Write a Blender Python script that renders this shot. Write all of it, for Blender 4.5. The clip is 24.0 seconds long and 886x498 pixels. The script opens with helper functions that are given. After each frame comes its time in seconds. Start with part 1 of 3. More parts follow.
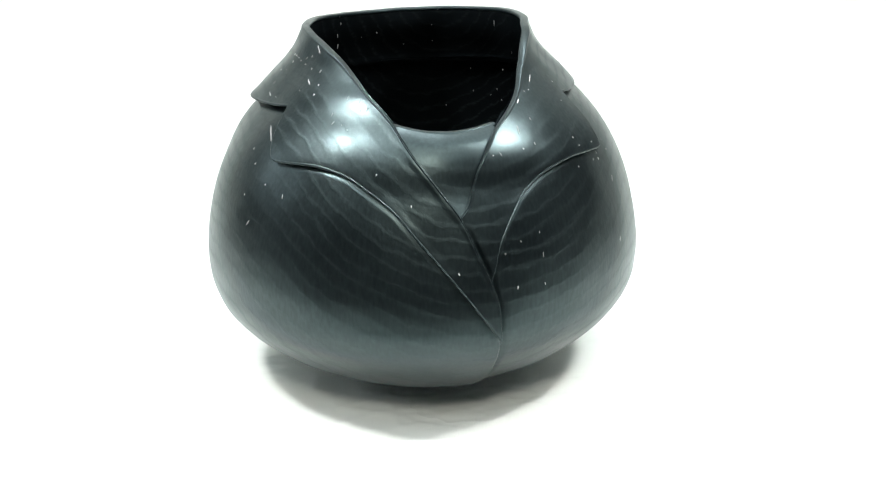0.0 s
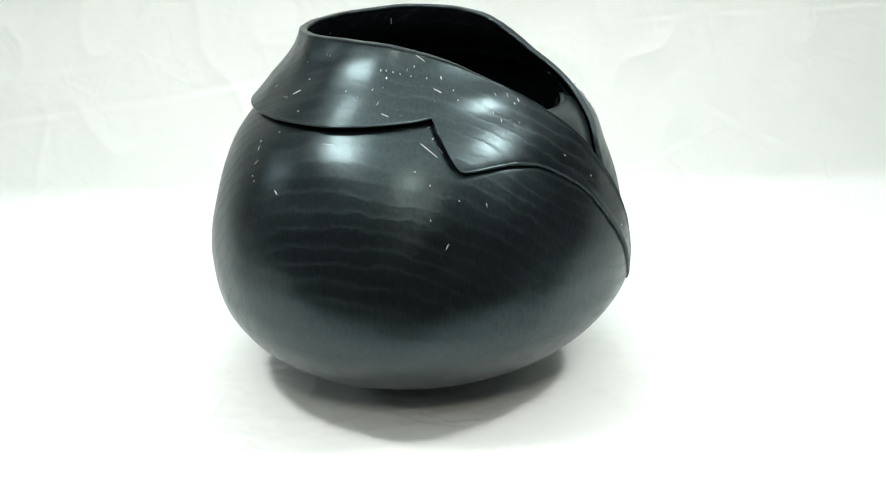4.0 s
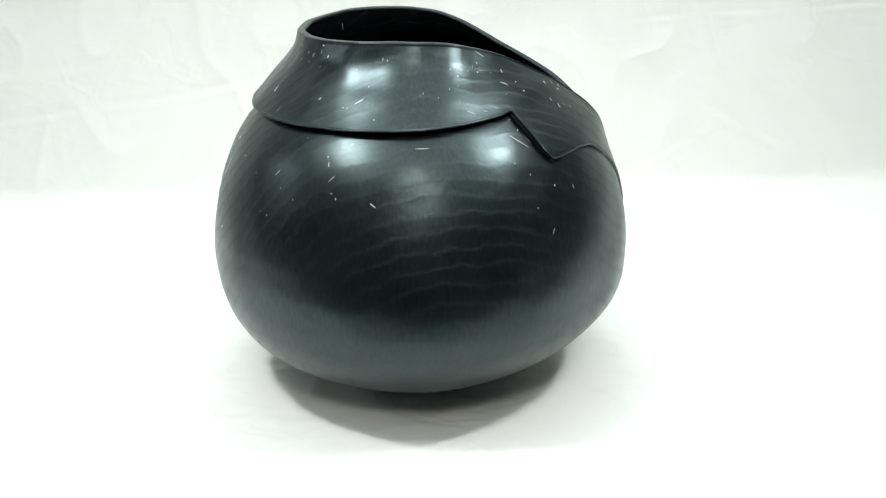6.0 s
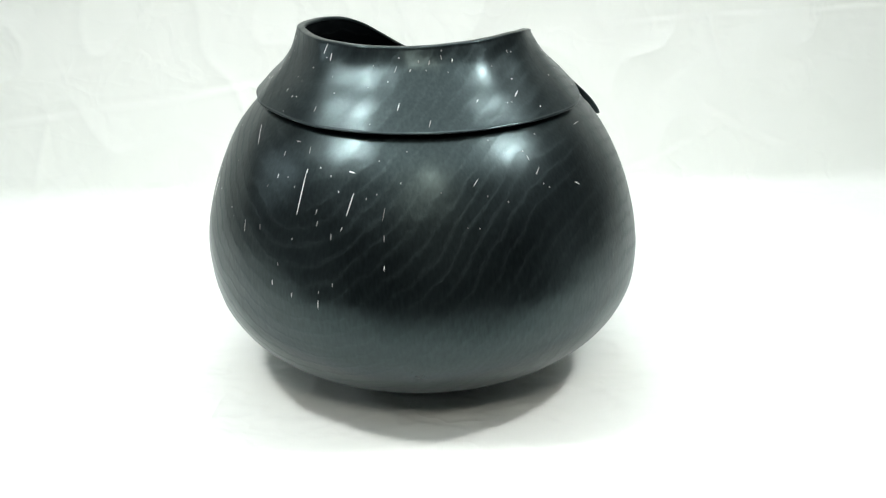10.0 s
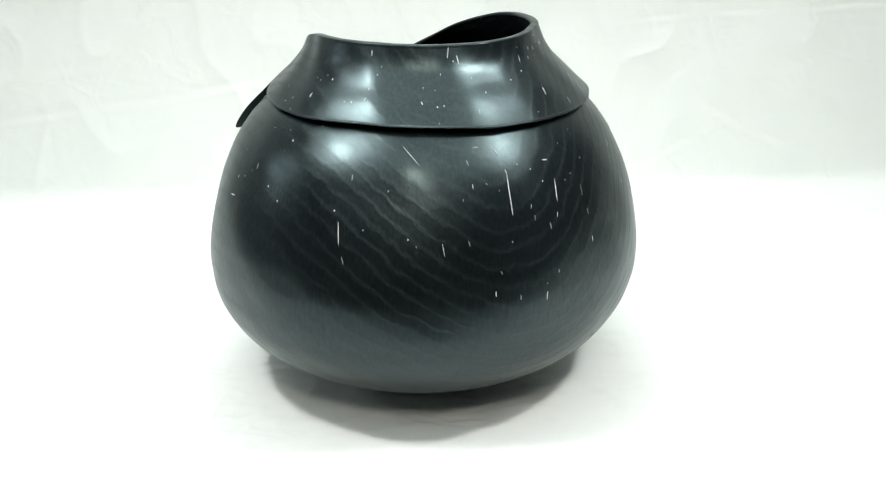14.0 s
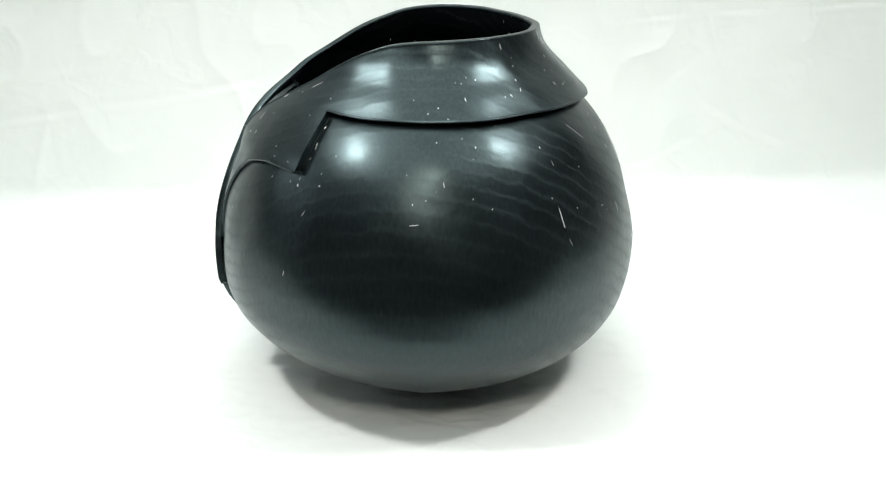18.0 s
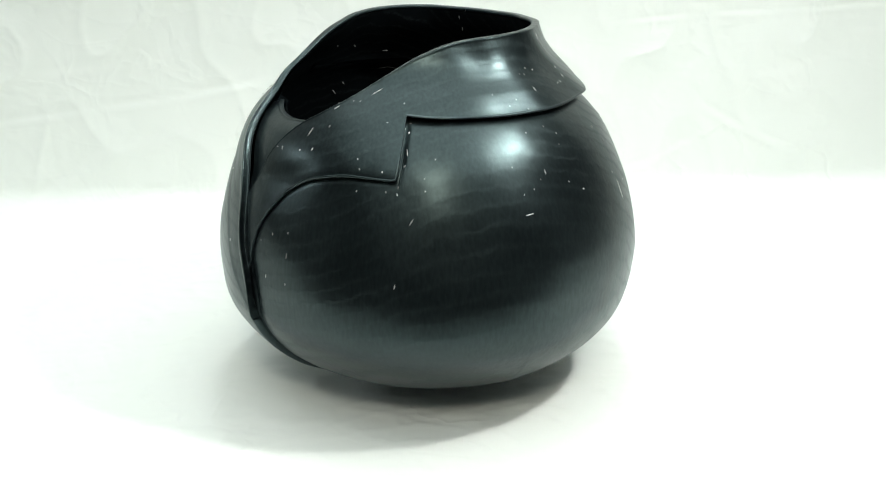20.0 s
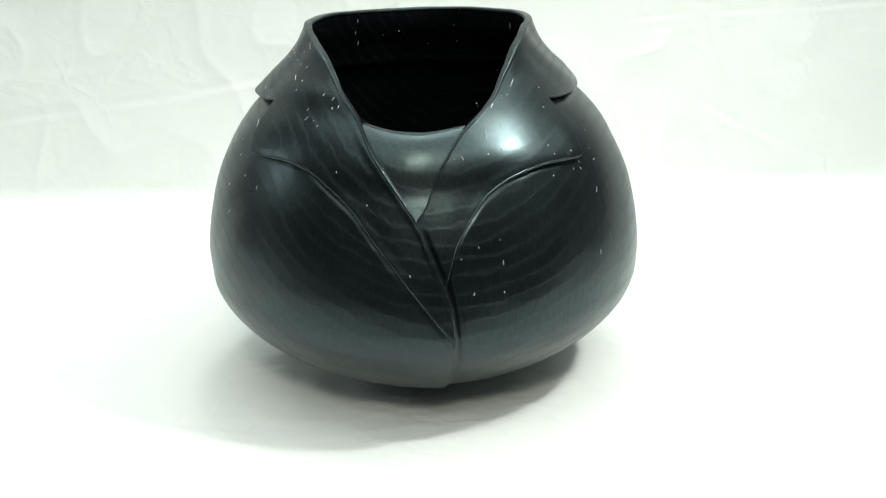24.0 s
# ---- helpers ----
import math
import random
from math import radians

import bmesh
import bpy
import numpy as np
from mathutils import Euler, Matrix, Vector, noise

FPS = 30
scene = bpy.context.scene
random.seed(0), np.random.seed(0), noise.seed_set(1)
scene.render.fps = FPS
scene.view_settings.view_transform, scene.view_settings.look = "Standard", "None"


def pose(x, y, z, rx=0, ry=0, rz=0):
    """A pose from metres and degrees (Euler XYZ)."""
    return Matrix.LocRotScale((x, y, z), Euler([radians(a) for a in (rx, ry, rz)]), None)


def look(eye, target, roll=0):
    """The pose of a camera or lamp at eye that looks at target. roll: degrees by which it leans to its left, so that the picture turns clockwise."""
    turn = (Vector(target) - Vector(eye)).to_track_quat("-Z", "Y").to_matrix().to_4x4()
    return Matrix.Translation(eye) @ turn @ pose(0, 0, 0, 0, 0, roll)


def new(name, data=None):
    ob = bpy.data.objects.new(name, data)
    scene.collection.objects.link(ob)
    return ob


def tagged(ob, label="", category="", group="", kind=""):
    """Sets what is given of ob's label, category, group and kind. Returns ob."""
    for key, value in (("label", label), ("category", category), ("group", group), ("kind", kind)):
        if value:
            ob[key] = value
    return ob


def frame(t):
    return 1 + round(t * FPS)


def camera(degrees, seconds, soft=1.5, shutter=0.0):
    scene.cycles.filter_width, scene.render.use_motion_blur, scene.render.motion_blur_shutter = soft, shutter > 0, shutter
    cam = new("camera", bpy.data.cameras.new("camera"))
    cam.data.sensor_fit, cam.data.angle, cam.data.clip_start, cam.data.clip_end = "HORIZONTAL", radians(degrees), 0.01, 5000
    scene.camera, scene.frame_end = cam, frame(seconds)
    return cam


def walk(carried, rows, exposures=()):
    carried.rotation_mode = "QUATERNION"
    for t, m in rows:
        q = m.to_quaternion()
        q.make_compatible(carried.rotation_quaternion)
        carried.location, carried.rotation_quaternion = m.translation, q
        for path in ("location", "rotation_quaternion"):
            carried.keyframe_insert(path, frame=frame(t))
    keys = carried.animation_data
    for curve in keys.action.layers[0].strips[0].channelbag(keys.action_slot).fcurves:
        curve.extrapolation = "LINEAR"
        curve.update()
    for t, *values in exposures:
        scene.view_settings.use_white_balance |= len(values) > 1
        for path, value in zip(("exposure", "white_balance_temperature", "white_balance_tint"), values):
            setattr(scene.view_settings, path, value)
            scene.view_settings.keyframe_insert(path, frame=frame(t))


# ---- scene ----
U = 0.84          # metres per drawing unit of the vessel
FLOOR = -0.112    # drawing height of the cloth under the vessel
cam = camera(40.0, 24.0, 1.2)
EYE = (0.0, -U, (0.357 - FLOOR) * U)
AIM = (EYE[0] + 0.01560, EYE[1] + 0.94006, EYE[2] - 0.34065)
walk(cam, [(0, look(EYE, AIM, -1.046)), (24, look(EYE, AIM, -1.046))],
     exposures=[(0, 0.09, 6500, 12), (0.5, -0.12, 6540, 12), (1.1, -0.51, 6530, 12), (1.5, -0.56, 6530, 12), (18.33, -0.56, 6530, 12),
                (18.5, -0.53, 6530, 12), (19.3, -0.38, 6570, 9), (20.5, -0.27, 6580, 8), (24, -0.25, 6580, 8)])

# ---- light ----
world = bpy.data.worlds.new("world")
scene.world = world
world.use_nodes = True
world.node_tree.nodes["Background"].inputs["Color"].default_value = (0.6, 0.7, 0.8, 1)
world.node_tree.nodes["Background"].inputs["Strength"].default_value = 0.05


AIMED = (0, 0.04, 0.1)
LAMPS = [(s, (s * 0.41 + 0.04, -0.235, 0.70), 2.2, 0.036) for s in (-1, 1)]
for s, at, watts, radius in LAMPS:
    light = bpy.data.lights.new("lamp_light", "AREA")
    light.spread = radians(121)
    light.shape, light.size, light.energy, light.color = "DISK", 2 * radius, watts, (0.965, 1.0, 0.98)
    new("lamp_light", light).matrix_world = look(at, AIMED)
CEILING_LIGHT = (0.0, 0.50, 1.70)
light = bpy.data.lights.new("ceiling_glow", "AREA")
light.shape, light.size, light.energy, light.color = "DISK", 0.26, 7.4, (0.90, 0.985, 1.0)
new("ceiling_glow", light).matrix_world = pose(*CEILING_LIGHT)
# added overhead fill that lifts the shadows and evens the cloth
light = bpy.data.lights.new("fill_glow", "AREA")
light.shape, light.size, light.size_y, light.energy, light.color = "RECTANGLE", 2.8, 2.8, 55.0, (0.90, 0.99, 0.985)
new("fill_glow", light).matrix_world = pose(0, -0.6, 1.96)


# daylight from the window behind the camera
light = bpy.data.lights.new("window_glow", "AREA")
light.shape, light.size, light.size_y, light.energy, light.color = "RECTANGLE", 0.42, 0.5, 32.0, (1.0, 0.97, 0.84)
new("window_glow", light).matrix_world = look((0.0, -2.08, 1.73), (0.0, 0, 0.9))

# cooler fill added from the west side
light = bpy.data.lights.new("side_fill", "AREA")
light.shape, light.size, light.size_y, light.energy, light.color = "RECTANGLE", 0.6, 0.6, 7.0, (0.84, 0.95, 1.0)
new("side_fill", light).matrix_world = look((-2.17, 0.05, 0.95), (0, 0.05, 0.5))

# ---- materials ----
def material(name):
    m = bpy.data.materials.new(name)
    m.use_nodes = True
    return m, m.node_tree.nodes, m.node_tree.links, m.node_tree.nodes["Principled BSDF"]


def node(nodes, kind, **values):
    n = nodes.new(kind)
    for key, value in values.items():
        n.inputs[key.replace("_", " ")].default_value = value
    return n


def ramp(nodes, *stops):
    n = nodes.new("ShaderNodeValToRGB")
    while len(n.color_ramp.elements) < len(stops):
        n.color_ramp.elements.new(0.5)
    for e, (at, c) in zip(n.color_ramp.elements, stops):
        e.position, e.color = at, (*((c, c, c) if isinstance(c, float) else c), 1)
    return n


def plain(name, colour, rough, metal=0.0, grain=40.0, relief=0.0):
    """A plain surface with a little mottling."""
    m, nodes, links, b = material(name)
    tc = nodes.new("ShaderNodeTexCoord")
    n = node(nodes, "ShaderNodeTexNoise", Scale=grain, Detail=4.0)
    links.new(tc.outputs["Object"], n.inputs["Vector"])
    r = ramp(nodes, (0.3, tuple(c * 0.85 for c in colour)), (0.7, tuple(min(1, c * 1.1) for c in colour)))
    links.new(n.outputs["Fac"], r.inputs["Fac"])
    links.new(r.outputs["Color"], b.inputs["Base Color"])
    b.inputs["Roughness"].default_value, b.inputs["Metallic"].default_value = rough, metal
    if relief:
        bump = node(nodes, "ShaderNodeBump", Strength=relief, Distance=0.002)
        links.new(n.outputs["Fac"], bump.inputs["Height"])
        links.new(bump.outputs["Normal"], b.inputs["Normal"])
    return m


def wood(name, rough, ior, pale, body, edge_haze):
    """Ebonised ring-porous wood: dark stain, paler porous growth rings, waxed."""
    m, nodes, links, b = material(name)
    tc = nodes.new("ShaderNodeTexCoord")
    warp = node(nodes, "ShaderNodeTexNoise", Scale=6.0, Detail=3.0)
    links.new(tc.outputs["Object"], warp.inputs["Vector"])
    add = nodes.new("ShaderNodeMixRGB")
    add.blend_type = "LINEAR_LIGHT"
    add.inputs["Fac"].default_value = 0.022
    links.new(tc.outputs["Object"], add.inputs["Color1"])
    links.new(warp.outputs["Color"], add.inputs["Color2"])
    shift = nodes.new("ShaderNodeMapping")
    shift.inputs["Location"].default_value = (-0.0155, 0, -0.2214)
    shift.inputs["Rotation"].default_value = (radians(7.6), 0, radians(-9))
    shift.inputs["Scale"].default_value = (1, 1, 0.775)
    links.new(add.outputs["Color"], shift.inputs["Vector"])
    wave = node(nodes, "ShaderNodeTexWave", Scale=38.0, Distortion=3.0, Detail=4.0, Detail_Scale=2.2, Detail_Roughness=0.6)
    wave.wave_type, wave.rings_direction, wave.wave_profile = "RINGS", "Y", "SIN"
    links.new(shift.outputs["Vector"], wave.inputs["Vector"])
    ring = ramp(nodes, (0.0, 0.0), (0.78, 0.03), (0.90, 0.5), (1.0, 1.0))
    links.new(wave.outputs["Fac"], ring.inputs["Fac"])
    # pores run along the rings
    stretch = nodes.new("ShaderNodeMapping")
    stretch.inputs["Scale"].default_value = (90, 380, 380)
    links.new(tc.outputs["Object"], stretch.inputs["Vector"])
    pores = node(nodes, "ShaderNodeTexNoise", Scale=1.0, Detail=3.0, Roughness=0.7)
    links.new(stretch.outputs["Vector"], pores.inputs["Vector"])
    porous = ramp(nodes, (0.40, 0.2), (0.64, 1.0))
    links.new(pores.outputs["Fac"], porous.inputs["Fac"])
    both = nodes.new("ShaderNodeMath")
    both.operation = "MULTIPLY"
    patchy = node(nodes, "ShaderNodeTexNoise", Scale=9.0, Detail=2.0)
    links.new(tc.outputs["Object"], patchy.inputs["Vector"])
    worn = ramp(nodes, (0.33, 0.38), (0.64, 1.0))
    links.new(patchy.outputs["Fac"], worn.inputs["Fac"])
    shown = nodes.new("ShaderNodeMath")
    shown.operation = "MULTIPLY"
    links.new(ring.outputs["Color"], shown.inputs[0])
    links.new(worn.outputs["Color"], shown.inputs[1])
    links.new(shown.outputs[0], both.inputs[0])
    links.new(porous.outputs["Color"], both.inputs[1])
    blotch = node(nodes, "ShaderNodeTexNoise", Scale=14.0, Detail=5.0, Roughness=0.6)
    links.new(tc.outputs["Object"], blotch.inputs["Vector"])
    stain = ramp(nodes, (0.3, (0.55 * body, 0.8 * body, body)), (0.75, (1.1 * body, 1.5 * body, 1.8 * body)))
    links.new(blotch.outputs["Fac"], stain.inputs["Fac"])
    mix = nodes.new("ShaderNodeMixRGB")
    links.new(both.outputs[0], mix.inputs["Fac"])
    links.new(stain.outputs["Color"], mix.inputs["Color1"])
    mix.inputs["Color2"].default_value = (0.75 * pale, 0.94 * pale, pale, 1)
    links.new(mix.outputs["Color"], b.inputs["Base Color"])
    rubbed = node(nodes, "ShaderNodeTexNoise", Scale=30.0, Detail=2.0, Roughness=0.5)
    links.new(tc.outputs["Object"], rubbed.inputs["Vector"])
    gloss = ramp(nodes, (0.15, rough), (0.85, rough + 0.11))
    links.new(rubbed.outputs["Fac"], gloss.inputs["Fac"])
    # the porous half of each ring is duller
    band = ramp(nodes, (0.35, 0.0), (0.72, 0.25), (0.97, 1.0))
    links.new(wave.outputs["Fac"], band.inputs["Fac"])
    banded = nodes.new("ShaderNodeMath")
    banded.operation = "MULTIPLY"
    links.new(band.outputs["Color"], banded.inputs[0])
    links.new(worn.outputs["Color"], banded.inputs[1])
    dull = nodes.new("ShaderNodeMath")
    dull.operation = "MULTIPLY_ADD"
    links.new(banded.outputs[0], dull.inputs[0])
    dull.inputs[1].default_value = 0.07
    links.new(gloss.outputs["Color"], dull.inputs[2])
    links.new(dull.outputs[0], b.inputs["Roughness"])
    b.inputs["IOR"].default_value = ior
    # sheen that puts the pale haze of grazing edges into the surface
    b.inputs["Sheen Weight"].default_value, b.inputs["Sheen Roughness"].default_value = edge_haze, 0.35
    b.inputs["Sheen Tint"].default_value = (0.62, 0.92, 1.0, 1)
    b.inputs["Specular Tint"].default_value = (0.72, 0.97, 1.0, 1)
    tooled = node(nodes, "ShaderNodeTexNoise", Scale=38.0, Detail=3.0, Roughness=0.55)
    links.new(tc.outputs["Object"], tooled.inputs["Vector"])
    wide = node(nodes, "ShaderNodeBump", Strength=0.22, Distance=0.002)
    links.new(tooled.outputs["Fac"], wide.inputs["Height"])
    hatch = nodes.new("ShaderNodeMapping")
    hatch.inputs["Scale"].default_value = (520, 520, 140)
    hatch.inputs["Rotation"].default_value = (0.4, 0.5, 0)
    links.new(tc.outputs["Object"], hatch.inputs["Vector"])
    sanded = node(nodes, "ShaderNodeTexNoise", Scale=1.0, Detail=2.0, Roughness=0.5)
    links.new(hatch.outputs["Vector"], sanded.inputs["Vector"])
    scrape = node(nodes, "ShaderNodeBump", Strength=0.16, Distance=0.0003)
    links.new(sanded.outputs["Fac"], scrape.inputs["Height"])
    bump = node(nodes, "ShaderNodeBump", Strength=0.03, Distance=0.0003)
    links.new(both.outputs[0], bump.inputs["Height"])
    # the rings stand in low relief
    relief = node(nodes, "ShaderNodeBump", Strength=1.0, Distance=0.00006)
    links.new(banded.outputs[0], relief.inputs["Height"])
    links.new(wide.outputs["Normal"], relief.inputs["Normal"])
    links.new(relief.outputs["Normal"], scrape.inputs["Normal"])
    links.new(scrape.outputs["Normal"], bump.inputs["Normal"])
    links.new(bump.outputs["Normal"], b.inputs["Normal"])
    # the turning marks run round the vessel and draw the shine out upwards
    round_about = nodes.new("ShaderNodeTangent")
    round_about.direction_type, round_about.axis = "RADIAL", "Z"
    links.new(round_about.outputs["Tangent"], b.inputs["Tangent"])
    b.inputs["Anisotropic"].default_value, b.inputs["Anisotropic Rotation"].default_value = 0.15, 0.25
    shine = ramp(nodes, (0.0, 0.61), (1.0, 0.66))
    links.new(both.outputs[0], shine.inputs["Fac"])
    brushed = ramp(nodes, (0.30, 0.88), (0.70, 1.1))
    links.new(sanded.outputs["Fac"], brushed.inputs["Fac"])
    uneven = nodes.new("ShaderNodeMath")
    uneven.operation = "MULTIPLY"
    links.new(shine.outputs["Color"], uneven.inputs[0])
    links.new(brushed.outputs["Color"], uneven.inputs[1])
    links.new(uneven.outputs[0], b.inputs["Specular IOR Level"])
    return m


def cloth_material():
    m, nodes, links, b = material("white_cotton")
    tc = nodes.new("ShaderNodeTexCoord")
    soft = node(nodes, "ShaderNodeTexNoise", Scale=3.0, Detail=5.0, Roughness=0.6)
    weave = node(nodes, "ShaderNodeTexNoise", Scale=900.0, Detail=2.0)
    for n in (soft, weave):
        links.new(tc.outputs["Object"], n.inputs["Vector"])
    tone = ramp(nodes, (0.3, (0.82, 0.845, 0.815)), (0.7, (0.87, 0.89, 0.86)))
    links.new(soft.outputs["Fac"], tone.inputs["Fac"])
    links.new(tone.outputs["Color"], b.inputs["Base Color"])
    b.inputs["Roughness"].default_value = 0.95
    b.inputs["Specular IOR Level"].default_value = 0.1
    bump = node(nodes, "ShaderNodeBump", Strength=0.15, Distance=0.0004)
    links.new(weave.outputs["Fac"], bump.inputs["Height"])
    rumple = node(nodes, "ShaderNodeTexNoise", Scale=13.0, Detail=3.0, Roughness=0.5, Distortion=0.3)
    links.new(tc.outputs["Object"], rumple.inputs["Vector"])
    add_warp = nodes.new("ShaderNodeMixRGB")
    add_warp.blend_type = "LINEAR_LIGHT"
    add_warp.inputs["Fac"].default_value = 0.05
    links.new(tc.outputs["Object"], add_warp.inputs["Color1"])
    links.new(soft.outputs["Color"], add_warp.inputs["Color2"])
    fold = ramp(nodes, (0.44, 0.0), (0.5, 1.0), (0.56, 0.0))
    links.new(rumple.outputs["Fac"], fold.inputs["Fac"])
    creased = node(nodes, "ShaderNodeBump", Strength=0.30, Distance=0.0016)
    links.new(fold.outputs["Color"], creased.inputs["Height"])
    last = creased
    for scale, thin, depth, lean in ((6.0, 0.03, 0.20, 0.3), (15.0, 0.05, 0.15, -0.5)):
        turned = nodes.new("ShaderNodeMapping")
        turned.inputs["Rotation"].default_value = (0.2, lean, lean * 0.6)
        turned.inputs["Scale"].default_value = (0.7, 1.3, 1.4)
        links.new(add_warp.outputs["Color"], turned.inputs["Vector"])
        cells = node(nodes, "ShaderNodeTexVoronoi", Scale=scale)
        cells.feature = "DISTANCE_TO_EDGE"
        links.new(turned.outputs["Vector"], cells.inputs["Vector"])
        edge = ramp(nodes, (0.0, 1.0), (thin, 0.35), (thin * 5, 0.0))
        links.new(cells.outputs["Distance"], edge.inputs["Fac"])
        pressed = node(nodes, "ShaderNodeBump", Strength=depth, Distance=0.0012)
        links.new(edge.outputs["Color"], pressed.inputs["Height"])
        links.new(last.outputs["Normal"], pressed.inputs["Normal"])
        last = pressed
    links.new(last.outputs["Normal"], bump.inputs["Normal"])
    links.new(bump.outputs["Normal"], b.inputs["Normal"])
    return m


WOOD = wood("ebonised_wood", 0.265, 1.53, 0.0095, 0.0024, 0.045)
# inside: shine cut to keep it dark, colour lifted to stand in for bounced light
INSIDE = wood("dimmed_inside_wood", 0.62, 1.12, 0.016, 0.0035, 0.0)
CLOTH = cloth_material()
FLECK = plain("pale_filler", (0.62, 0.63, 0.60), 0.6, grain=300)
each = FLECK.node_tree.nodes.new("ShaderNodeObjectInfo")
shade = ramp(FLECK.node_tree.nodes, (0.0, 0.16), (0.6, 0.5), (1.0, 0.75))
FLECK.node_tree.links.new(each.outputs["Random"], shade.inputs["Fac"])
FLECK.node_tree.links.new(shade.outputs["Color"], FLECK.node_tree.nodes["Principled BSDF"].inputs["Base Color"])
DULL = plain("dull_filler", (0.22, 0.23, 0.23), 0.7, grain=300)
FAINT = plain("darkened_filler", (0.09, 0.095, 0.095), 0.8, grain=300)
WALL = plain("grey_wall_paint", (0.10, 0.10, 0.10), 0.9, grain=6)
FLOORING = plain("grey_floor", (0.10, 0.095, 0.09), 0.8, grain=8)
TABLETOP = plain("table_board", (0.3, 0.25, 0.2), 0.6, grain=12)
WHITE = plain("white_enamel", (0.75, 0.75, 0.73), 0.5, grain=20)
METAL = plain("black_lamp_metal", (0.02, 0.02, 0.02), 0.5, grain=60)


# ---- mesh helpers ----
def mesh_of(name, verts, faces, mat, smooth=True):
    me = bpy.data.meshes.new(name)
    me.from_pydata([tuple(v) for v in verts], [], faces)
    me.materials.append(mat)
    if smooth:
        me.polygons.foreach_set("use_smooth", [True] * len(me.polygons))
    me.update()
    return me


def part(name, me, parent, label=""):
    ob = new(name, me)
    ob.parent = parent
    return tagged(ob, label)


def grid_faces(n, m, closed=False):
    """Quads of n columns by m rows."""
    last = n if closed else n - 1
    return [(i * m + j, ((i + 1) % n) * m + j, ((i + 1) % n) * m + j + 1, i * m + j + 1) for i in range(last) for j in range(m - 1)]


def box(name, x0, x1, y0, y1, z0, z1, mat):
    bm = bmesh.new()
    bmesh.ops.create_cube(bm, size=1)
    bmesh.ops.transform(bm, verts=bm.verts, matrix=Matrix.Translation(((x0 + x1) / 2, (y0 + y1) / 2, (z0 + z1) / 2)) @ Matrix.Diagonal((x1 - x0, y1 - y0, z1 - z0, 1)))
    me = bpy.data.meshes.new(name)
    bm.to_mesh(me)
    bm.free()
    me.materials.append(mat)
    return new(name, me)


def spline(xs, ys):
    """A monotone cubic through the knots."""
    xs, ys = np.array(xs, float), np.array(ys, float)
    h = np.diff(xs)
    d = np.diff(ys) / h
    m = np.zeros(len(xs))
    m[0], m[-1] = d[0], d[-1]
    for i in range(1, len(xs) - 1):
        if d[i - 1] * d[i] > 0:
            a, b = 2 * h[i] + h[i - 1], h[i] + 2 * h[i - 1]
            m[i] = (a + b) / (a / d[i - 1] + b / d[i])

    def f(x):
        x = np.clip(x, xs[0], xs[-1])
        i = np.clip(np.searchsorted(xs, x) - 1, 0, len(xs) - 2)
        s = (x - xs[i]) / h[i]
        return ((1 + 2 * s) * (1 - s) ** 2 * ys[i] + s * (1 - s) ** 2 * h[i] * m[i]
                + s * s * (3 - 2 * s) * ys[i + 1] + s * s * (s - 1) * h[i] * m[i + 1])
    return f


def smooth(a, b, x):
    s = np.clip((x - a) / (b - a), 0, 1)
    return s * s * (3 - 2 * s)


# ---- the room and the cloth ----
def room():
    floor = box("floor", -2.2, 2.2, -2.1, 1.6, -0.80, -0.75, FLOORING)
    tagged(floor, "grey floor of the studio room", "floor", kind="structure")
    ceiling = box("ceiling", -2.2, 2.2, -2.1, 1.6, 2.0, 2.05, WALL)
    tagged(ceiling, "plain grey ceiling of the room", "ceiling", kind="structure")
    pane = box("window_1", -0.36, 0.36, -2.101, -2.09, 1.42, 1.98, WHITE)
    tagged(pane, "white framed window of the room", "window", kind="structure")
    # unseen pane added to carry the side fill
    side = box("window_2", -2.201, -2.185, -0.30, 0.40, 0.60, 1.30, WHITE)
    tagged(side, "unseen white pane added behind the side fill light", "window", kind="structure")
    for name, b in (("wall_north", (-2.2, 2.2, 1.6, 1.7)), ("wall_south", (-2.2, 2.2, -2.2, -2.1)),
                    ("wall_west", (-2.3, -2.2, -2.2, 1.7)), ("wall_east", (2.2, 2.3, -2.2, 1.7))):
        tagged(box(name, *b, -0.80, 2.05, WALL), "plain grey painted wall of the room", "wall", kind="structure")


